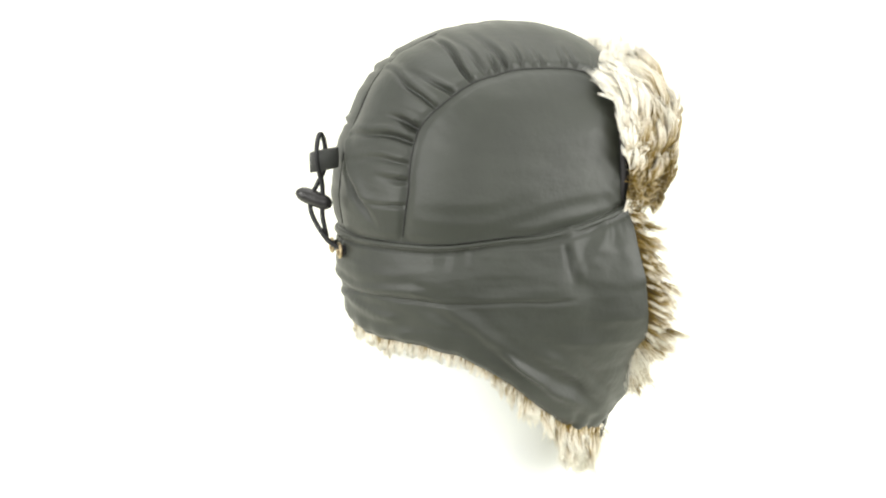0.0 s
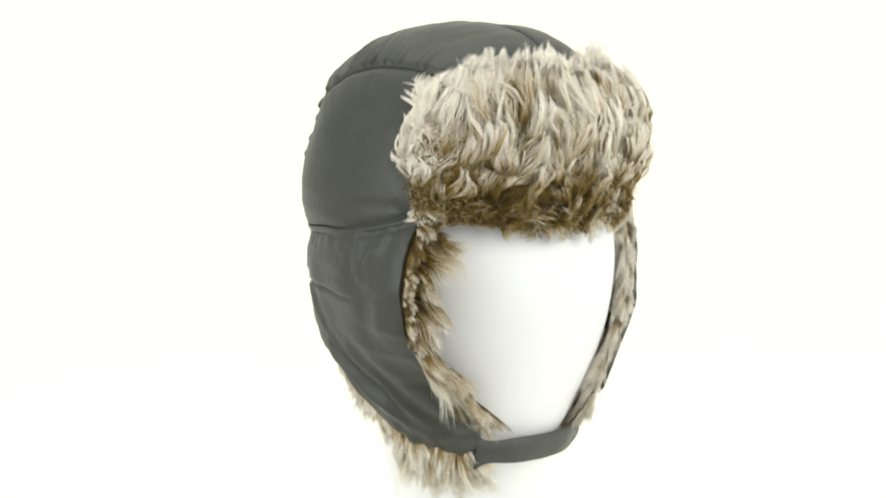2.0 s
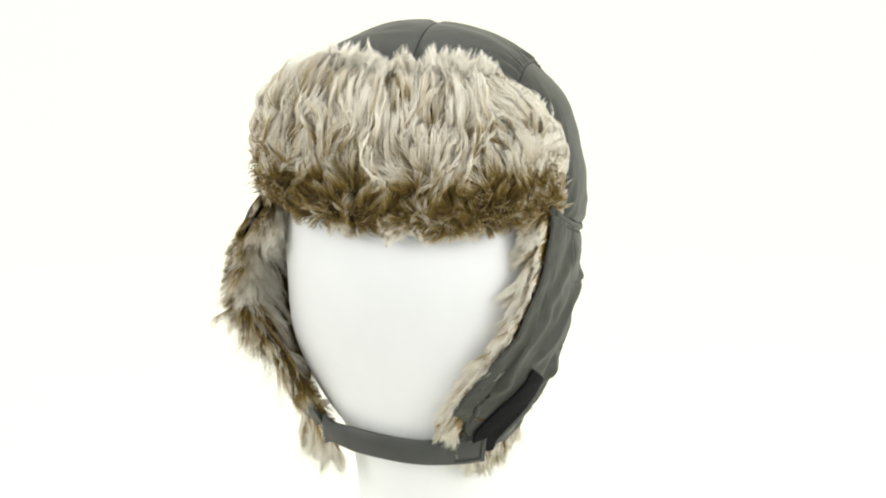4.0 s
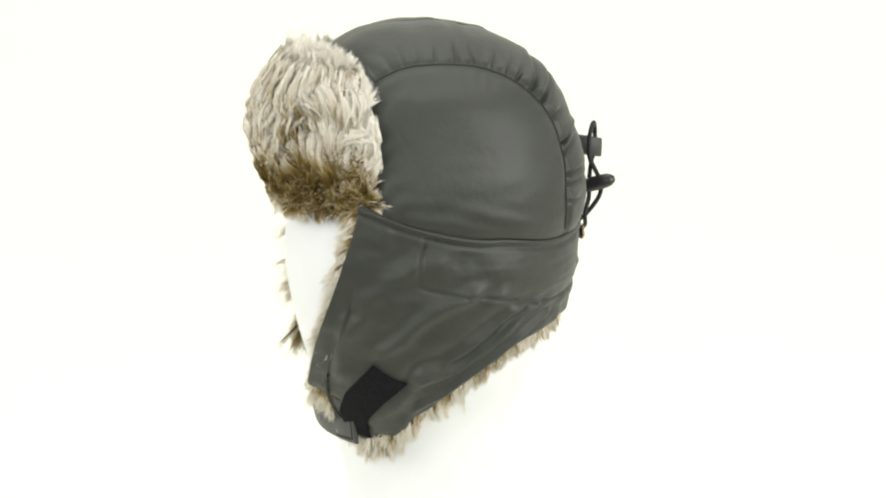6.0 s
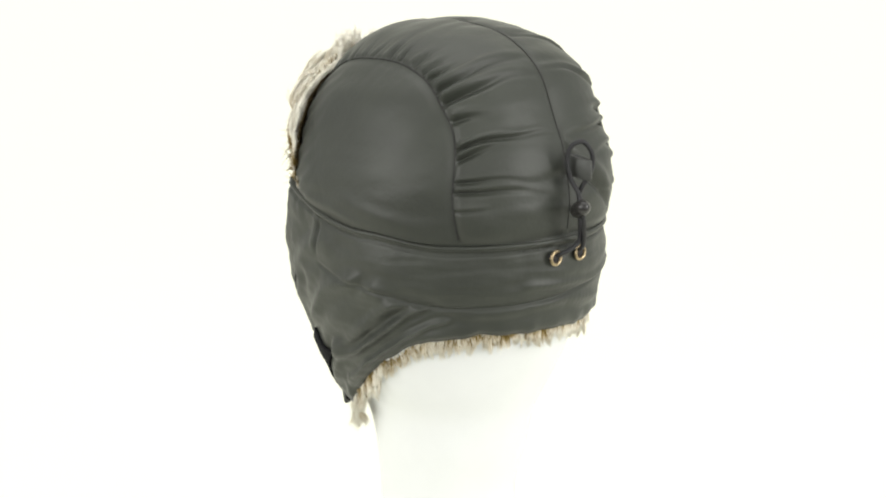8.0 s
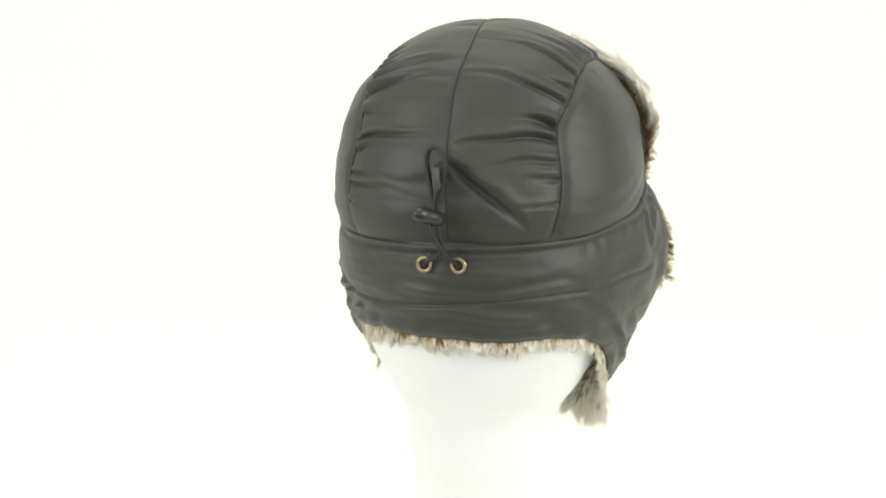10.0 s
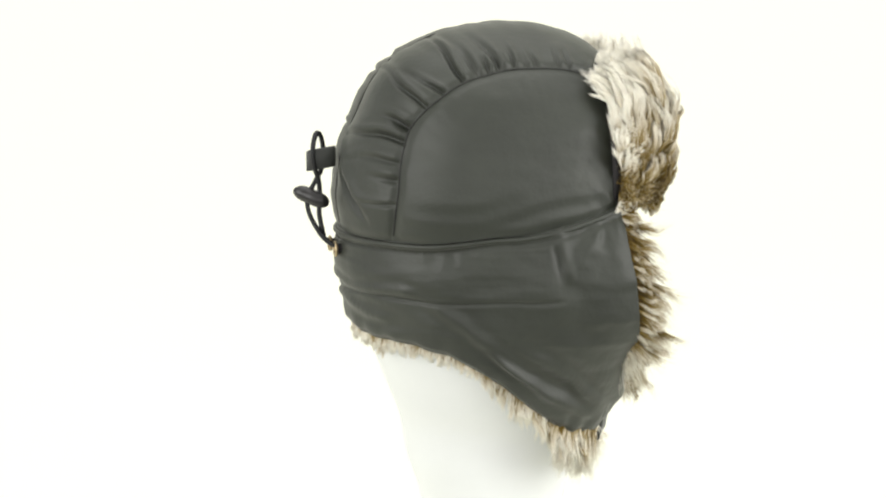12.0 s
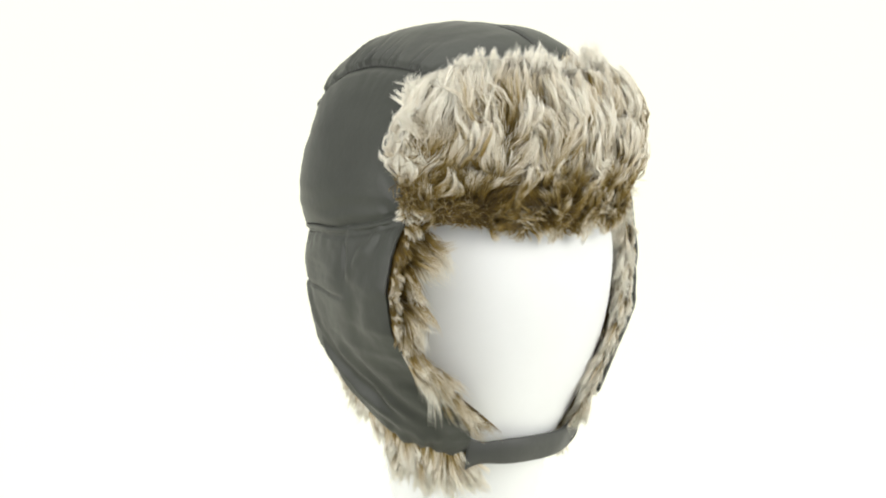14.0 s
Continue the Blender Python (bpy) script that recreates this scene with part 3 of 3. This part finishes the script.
def visor_fur(visor):
    """Long fur that lies along the flap: every hair follows one wandering nap, gathered into wisps."""
    rng = np.random.default_rng(5)
    n, m = 56000, 6
    W, H = 0.1, 0.09
    # the nap, on a grid that reaches past every edge: up over the face, sideways in the dark band, drooping along the fold
    ga, gb = np.linspace(-1.6, 1.6, 130), np.linspace(-0.6, 1.6, 90)
    swirl = np.array([[1.5 * fbm(p * 5.0 + 9, q * 3.2, 1.0, 2) + 0.45 * fbm(p * 14, q * 7 + 4, 2.0, 2) * min(1.0, max(0.0, q * 4)) for q in gb] for p in ga])
    drift = np.array([[fbm(p * 3.4 + 2, q * 2.4, 5.0, 3) for q in gb] for p in ga])
    A, B = np.meshgrid(ga, gb, indexing="ij")
    band = np.exp(-((B - 0.14) / 0.13) ** 2)
    rise = np.interp(B + 0.12 * drift, [-0.1, 0.02, 0.09, 0.22, 1.0], [-0.8, -0.55, 0.15, 0.85, 1.0])
    across = (1.0 + 1.1 * band) * swirl + np.sign(A) * np.interp(np.abs(A), [0.5, 0.75, 0.88, 1.0], [0.0, -0.3, -0.1, 0.4]) * np.interp(B, [0.35, 0.75], [1.0, 0.35])
    long = np.hypot(across, rise) + 0.05
    across, rise = across / long, rise / long

    def pick(T, a, b):
        i, j = (np.clip(a, -1.59, 1.59) + 1.6) / 3.2 * 129, (np.clip(b, -0.59, 1.59) + 0.6) / 2.2 * 89
        i0, j0 = i.astype(int), j.astype(int)
        f, g = i - i0, j - j0
        i1, j1 = np.minimum(i0 + 1, 129), np.minimum(j0 + 1, 89)
        return (T[i0, j0] * (1 - f) + T[i1, j0] * f) * (1 - g) + (T[i0, j1] * (1 - f) + T[i1, j1] * f) * g
    a, b = rng.uniform(-1, 1, n), rng.uniform(0, 1, n)
    a[:3500] = np.sign(a[:3500]) * rng.uniform(0.94, 1.0, 3500)
    b[3500:6000] = rng.uniform(0.94, 1.0, 2500)
    a0, b0 = a.copy(), b.copy()
    root = visor_point(a, b)
    lock_lead, in_lock = leaders(root, 170, rng)
    wisp_lead, in_wisp = leaders(root, 16, rng)
    k, kw = len(lock_lead), len(wisp_lead)
    length = np.interp(b0, [0, 0.1, 0.22, 0.4, 0.8, 1], [0.012, 0.019, 0.028, 0.036, 0.034, 0.02]) * np.interp(np.abs(a0), [0, 0.8, 1], [1, 1, 0.75])
    length = length * rng.uniform(0.75, 1.2, k)[in_lock] * rng.uniform(0.8, 1.15, kw)[in_wisp] * rng.uniform(0.88, 1.1, n)
    lift = np.interp(b0, [0, 0.15, 0.4, 0.8, 1], [0.006, 0.010, 0.0185, 0.015, 0.006]) * rng.uniform(0.35, 1.15, k)[in_lock] * rng.uniform(0.75, 1.2, kw)[in_wisp]
    lift = lift * np.interp(np.abs(a0), [0, 0.65, 0.9, 1], [1, 0.95, 0.55, 0.3])
    phase = rng.uniform(0, 6.28, k)[in_lock] + rng.normal(0, 0.6, kw)[in_wisp]
    veer = rng.normal(0, 0.28, k)[in_lock] + rng.normal(0, 0.22, kw)[in_wisp]
    fine = rng.normal(0, 1, (n, 3)) * 0.0011
    C = []
    for i in range(m):
        s = i / (m - 1)
        P, N = visor_frame(a, b)
        C.append(P + N * (lift * math.sin(2.3 * s))[:, None] + fine * s)
        dx, dz = pick(across, a, b), pick(rise, a, b)
        turn = veer * s + 0.55 * np.sin(5.0 * s + phase)
        c, q = np.cos(turn), np.sin(turn)
        a = np.clip(a + (dx * c - dz * q) * length / (m - 1) / W, -1.3, 1.3)
        b = b + (dx * q + dz * c) * length / (m - 1) / H
    C = np.stack(C)
    for i in range(1, m):
        pinch = 0.64 * (i / (m - 1)) ** 0.9
        C[i] = (1 - pinch) * C[i] + pinch * (C[i][wisp_lead[in_wisp]] + 0.2 * (root - root[wisp_lead[in_wisp]]))
    d = pick(drift, a0, b0)
    tone = np.interp(b0 + 0.14 * d, [-0.02, 0.03, 0.08, 0.18, 0.3, 1], [0.04, -0.24, -0.42, -0.33, 0.12, 0.28])
    tone = tone + 0.3 * np.clip((np.abs(a0) - 0.88) / 0.12, 0, 1) * np.clip((b0 + 0.08) / 0.2, 0, 1)
    tone = tone - 0.55 * np.exp(-((a0 - 0.03) / 0.085) ** 2) * np.clip((b0 - 0.62) / 0.15, 0, 1)
    tone = tone + rng.normal(0, 0.1, k)[in_lock] + rng.normal(0, 0.065, kw)[in_wisp] + rng.normal(0, 0.05, n)
    hair_mesh("visor_fur", C, 0.00021, tone, visor, "long beige-tipped brown faux fur in wavy locks", rng)
    some = rng.random(n) < 0.15
    P, N = visor_frame(a0[some], b0[some])
    short = 0.004 * rng.uniform(0.6, 1.3, len(P))
    under = np.stack([P + (N * s + rng.normal(0, 0.8, P.shape) * s) * short[:, None] for s in (0.0, 0.5, 1.0)])
    hair_mesh("visor_undercoat", under, 0.0004, np.full(len(P), -0.35), visor, "short dense brown fur undercoat", rng)


def lining_fur(hat):
    rng = np.random.default_rng(21)
    # inner face of the flaps, densest toward the front edge and the hem
    U = np.concatenate([rng.uniform(-1, 1, 42000), rng.choice([-1, 1], 9000) * (1 - 0.07 * rng.random(9000) ** 1.5), rng.uniform(-1, 1, 14000)])
    V = np.concatenate([rng.uniform(0, 1, 42000), rng.uniform(0, 1, 9000), 1 - 0.06 * rng.random(14000) ** 1.5])
    edge = 1 - np.abs(U)
    top, hem = seam_height(U), np.interp(U, US, HEM)
    Z = top + V * (hem - top)
    keep = (edge < 0.24) | ((Z - hem) < 0.016)
    U, Z = U[keep], Z[keep]
    hem = hem[keep]
    X, Y = low_point(U, Z)
    R = np.stack([X, Y, Z], -1)
    e = 1e-3
    X1, Y1 = low_point(np.clip(U + e, -1, 1), Z)
    X0, Y0 = low_point(np.clip(U - e, -1, 1), Z)
    T = np.stack([X1 - X0, Y1 - Y0, 0 * X0], -1)
    T /= np.linalg.norm(T, axis=1, keepdims=True)
    N = np.stack([T[:, 1], -T[:, 0], 0 * X0], -1)
    N *= np.sign(np.sum(N[:, :2] * (R[:, :2] - np.array([0, -0.02])), axis=1, keepdims=True))
    fwd = T * np.sign(U)[:, None]
    near_edge = np.clip(1 - (1 - np.abs(U)) / 0.12, 0, 1)
    near_hem = np.clip(1 - (Z - hem) / 0.02, 0, 1)
    R = R - N * 0.0055
    loose = np.where(U < 0, 1.0, 0.3)[:, None]
    left = np.where(U > 0, 1.0, 0.0)
    flow = fwd * near_edge[:, None] * 1.1 + N * 0.6 * loose * near_edge[:, None] * (1 - left)[:, None] + np.array([0, 0, -1.0]) * (0.7 + near_hem[:, None] * 0.9 + 0.7 * left[:, None])
    inward = (0.85 - 0.8 * near_hem) * (1 - near_edge * np.where(U > 0, 0.0, 0.5)) * np.where(U > 0, 0.75, 1.0)
    d0 = -N * inward[:, None] + 0.7 * flow
    lean = 0.15 + 0.55 * np.clip((np.abs(U) - 0.7) / 0.15, 0, 1) * np.where(U > 0, 0.75, 1 - near_edge)
    d1 = -N * (lean * (1 - near_hem))[:, None] + flow
    tipness = np.clip((np.abs(U) - 0.42) / 0.25, 0, 1)
    patchy = 1.0 + 0.15 * np.sin(U * 23 + 2 * np.sin(U * 9)) * (1 - tipness)
    length = 0.0085 * patchy + np.where(U > 0, 0.0115, 0.016) * tipness + 0.005 * near_edge
    length = length * (1 - 0.45 * near_edge * near_hem) * (1 - 0.3 * near_hem * left * tipness) * rng.uniform(0.75, 1.2, len(U))
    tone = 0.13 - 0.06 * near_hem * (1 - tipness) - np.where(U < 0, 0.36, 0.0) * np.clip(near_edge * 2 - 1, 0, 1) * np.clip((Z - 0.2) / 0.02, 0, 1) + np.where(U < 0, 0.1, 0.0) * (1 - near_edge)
    # the open flap's rounded corner is bare outside: its fur stays tucked in
    tucked = np.where((U < 0) & (Y < -0.081), np.clip((0.232 - Z) / 0.012, 0, 1), 0.0)
    length = length * (1 - 0.65 * tucked)
    d0 = d0 * (1 - 0.6 * tucked[:, None]) - N * tucked[:, None]
    d1 = d1 * (1 - 0.75 * tucked[:, None]) - N * (0.7 * tucked[:, None]) - fwd * (0.4 * tucked[:, None])
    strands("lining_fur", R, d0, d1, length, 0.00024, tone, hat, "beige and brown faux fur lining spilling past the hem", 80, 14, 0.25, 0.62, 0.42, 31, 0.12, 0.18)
    edge_fur(hat)


def edge_fur(flaps):
    """Fluff along the front edges: thick and rolled outwards on the open flap, a thin pale fringe on the other."""
    rng = np.random.default_rng(77)
    n = 9000
    U = np.where(np.arange(n) < 5600, -1.0, 1.0)
    Z = np.where(U < 0, rng.uniform(0.222, 0.342, n), rng.uniform(0.2, 0.345, n))
    U = U * (1 - 0.02 * rng.random(n))
    X, Y = low_point(U, Z)
    X0, Y0 = low_point(U * 0.99, Z)
    fwd = np.stack([X - X0, Y - Y0, 0 * X], -1)
    fwd /= np.linalg.norm(fwd, axis=1, keepdims=True)
    N = np.stack([-fwd[:, 1], fwd[:, 0], 0 * X], -1) * np.sign(-U)[:, None]
    N *= np.sign(np.sum(N[:, :2] * np.stack([X, Y + 0.02], -1), axis=1, keepdims=True))
    opened = (U < 0)[:, None]
    R = np.stack([X, Y, Z], -1) - N * np.where(opened, 0.002, 0.0045)
    down = np.array([0, 0, -1.0])
    d0 = np.where(opened, fwd + 0.1 * N + 0.25 * down, fwd - 0.15 * N + 0.3 * down)
    d1 = np.where(opened, 0.55 * fwd + 0.75 * N + 0.7 * down, 0.7 * fwd + 0.1 * N + 0.9 * down)
    length = np.where(U < 0, 0.0125, 0.0095) * rng.uniform(0.7, 1.2, n)
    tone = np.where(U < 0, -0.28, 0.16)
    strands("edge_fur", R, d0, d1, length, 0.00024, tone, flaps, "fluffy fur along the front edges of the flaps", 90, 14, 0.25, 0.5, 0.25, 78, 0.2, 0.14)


def chin_strap(hat):
    # along the jaw from the flap of one side to the patch of the other
    line = smooth_line([(-0.049, -0.079, 0.1905), (-0.03, -0.0905, 0.1905), (-0.005, -0.095, 0.189), (0.02, -0.094, 0.188), (0.043, -0.086, 0.1895), (0.0585, -0.078, 0.192)], 60)
    half = np.interp(np.linspace(0, 1, 60), [0, 0.06, 0.12, 0.25, 0.6, 1], [0.0115, 0.0078, 0.0074, 0.0086, 0.0085, 0.0108])
    P = []
    for i, p in enumerate(line):
        t = line[min(i + 1, 59)] - line[max(i - 1, 0)]
        out = np.array([t[1], -t[0], 0.0])
        out /= np.linalg.norm(out)
        h = half[i]
        ring = [(-h, -0.0008), (-h, 0.0008), (-h * 0.9, 0.0016), (0, 0.0019 + 0.0006 * math.sin(i * 0.4)), (h * 0.9, 0.0016), (h, 0.0008), (h, -0.0008), (0, -0.001)]
        lean = np.array([0, 0.0, 1.0]) + 0.15 * out
        P.append([p + lean * a + out * b for a, b in ring])
    v, f = grid(np.array(P) - np.array([0, 0, BASE]), wrap=True)
    n = len(v)
    strap = mesh_object("chin_strap", v, f + [tuple(range(8))[::-1], tuple(range(n - 8, n))], STRAP, hat, "dark grey nylon chin strap with stitched end")
    Q = np.array(P)
    inset = lambda i, k: Q[i, 3] * (1 - k) + Q[i, 4 if k > 0 else 2] * abs(k) if k > 0 else Q[i, 3] * (1 + k) - Q[i, 2] * k
    route = [inset(i, 0.8) for i in range(46, 58)] + [inset(57, k) for k in (0.4, 0.0, -0.4)] + [inset(i, -0.8) for i in range(57, 45, -1)]
    out = np.array([0.25, -0.95, 0.0]) * 0.0003
    v, f = tube([tuple(p + out - np.array([0, 0, BASE])) for p in route], 0.00035, 6)
    mesh_object("strap_stitching", v, f, THREAD, strap, "dark stitch line round the strap's end")


def hook_patch(flaps):
    # a leaning strip on one flap, from the hem up and back
    A, B, C, D = (np.array(c) for c in ((0.815, 0.614), (0.685, 0.706), (0.845, 0.99), (0.925, 0.95)))
    s, w = np.meshgrid(np.linspace(0, 1, 36), np.linspace(0, 1, 16), indexing="ij")
    s, w = s[..., None], w[..., None]
    c = (A * (1 - s) + D * s) * (1 - w) + (B * (1 - s) + C * s) * w
    P = shell(c[..., 0], c[..., 1], 0.0012)
    v, f = grid(np.array(P) - np.array([0, 0, BASE]))
    ob = mesh_object("hook_patch", v, f, VELCRO, flaps, "black hook-and-loop patch sewn on the flap")
    mod = ob.modifiers.new("thickness", "SOLIDIFY")
    mod.thickness, mod.offset = 0.0016, 0


def cord_set(hat, flaps):
    off = np.array([0, 0, BASE])
    for x in (-0.0075, 0.0145):
        ring = [np.array([x + 0.0042 * math.cos(q), 0.0897 - 4 * x * x, 0.3090 + 0.0042 * math.sin(q)]) - off for q in np.linspace(0, 2 * math.pi, 28, endpoint=False)]
        v, f = tube([tuple(p) for p in ring], 0.0011, 8, True)
        eyelet = mesh_object("eyelet", v, f, BRASS, flaps, "small aged brass eyelet")
        # no opening is cut: a black plug gives the darkness within the ring
        line = [np.array([x, y - 4 * x * x, 0.3090]) - off for y in (0.0855, 0.0893)]
        v, f = tube([tuple(p) for p in line], 0.0034, 20)
        mesh_object("eyelet_shade_plug", v, f, LINING, eyelet, "black plug standing in for the shade inside the eyelet")
    path = [(0.0145, 0.084, 0.3090), (0.0105, 0.0925, 0.3125), (0.001, 0.096, 0.319), (0.002, 0.098, 0.331), (0.0025, 0.0975, 0.341), (0.002, 0.098, 0.352), (-0.003, 0.102, 0.364), (-0.004, 0.1025, 0.375),
            (0.001, 0.0995, 0.383), (0.0075, 0.0955, 0.381), (0.0095, 0.0935, 0.372), (0.0075, 0.095, 0.360), (0.006, 0.1, 0.351), (0.0075, 0.1045, 0.341), (0.005, 0.104, 0.331), (-0.001, 0.0985, 0.319), (-0.0045, 0.0925, 0.3125), (-0.0075, 0.084, 0.3090)]
    v, f = tube([tuple(p - off) for p in smooth_line(path, 140)], 0.0016, 8)
    cord = mesh_object("cord", v, f, CORD, hat, "thin black elastic cord loop")
    # barrel toggle
    bar = smooth_line([(0.0125, 0.1125, 0.3455), (0.009, 0.1055, 0.343), (0.004, 0.0985, 0.340), (0.001, 0.092, 0.3375)], 24)
    rad = [0.0052 * max(0.12, 1 - abs(i / 11.5 - 1) ** 3.5) ** 0.5 for i in range(24)]
    v, f = tube([tuple(p - off) for p in bar], rad, 16)
    mesh_object("toggle", v, f, PLASTIC, cord, "black plastic barrel cord lock")
    # cloth loop that holds the cord: an oval band, open above and below
    P = []
    for z, grow in ((0.3605, 0.0002), (0.361, 0.0006), (0.367, 0.0007), (0.373, 0.0006), (0.3735, 0.0002), (0.3735, -0.0006), (0.3605, -0.0006), (0.3605, 0.0002)):
        P.append([(0.001 + (0.0028 + grow) * math.cos(q), 0.0965 + (0.009 + grow) * math.sin(q), z - 0.0015 * math.sin(q)) for q in np.linspace(0, 2 * math.pi, 36, endpoint=False)])
    v, f = grid(np.array(P) - off, wrap=True)
    mesh_object("cord_tab", v, f, STRAP, hat, "small folded grey cloth loop")


def seam_threads(hat):
    al = np.linspace(0.03, 2.75, 200)
    for side in (-1, 1):
        P = dome(al, arch_ratio(al, side), side)
        c = P - np.array([0, CY, 0.36])
        P = P - 0.0011 * c / np.linalg.norm(c, axis=1, keepdims=True) - np.array([0, 0, BASE])
        v, f = tube([tuple(p) for p in P], 0.00045, 6)
        mesh_object("seam_thread", v, f, THREAD, hat, "dark panel seam")
    P = dome(al, np.ones_like(al), 1)
    c = P - np.array([0, CY, 0.36])
    P = P - 0.0003 * c / np.linalg.norm(c, axis=1, keepdims=True) - np.array([0, 0, BASE])
    v, f = tube([tuple(p) for p in P], 0.00045, 6)
    mesh_object("seam_thread", v, f, THREAD, hat, "dark seam over the crown")


def build_hat():
    hat = new("trapper_hat")
    tagged(hat, "dark grey nylon trapper hat with beige-brown faux fur, on mannequin head", "hat")
    for side in (-1, 1):
        side_panel(side, hat)
        crown_panel(side, hat)
    seam_threads(hat)
    flaps = earflap_shell(hat)
    pelt_lining(flaps)
    piping(flaps)
    stitches(flaps)
    build_visor(hat)
    lining_fur(flaps)
    chin_strap(hat)
    hook_patch(flaps)
    cord_set(hat, flaps)
    return hat


head = build_mannequin()
hat = build_hat()


def motions():
    head_rows, hat_rows = [], []
    for i in range(29):
        t = i * 0.5
        # the turntable runs slightly slower towards the end
        lag = float(np.interp(t, [0, 4, 6.5, 8, 10.5, 11.5, 12.5, 14], [0, 0.2, 1.2, 1.5, -2.4, -3.4, -4.0, -4.0]))
        turn = pose(0, 0, 0, 0, 0, SPIN_START - SPIN_RATE * t - lag)
        head_rows.append((t, turn))
        hat_rows.append((t, turn @ pose(OFF_X, 0, TILT_Z) @ pose(0, 0, 0, 0, TILT, 0) @ pose(0, 0, BASE - TILT_Z)))
    walk(head, head_rows)
    walk(hat, hat_rows)


motions()
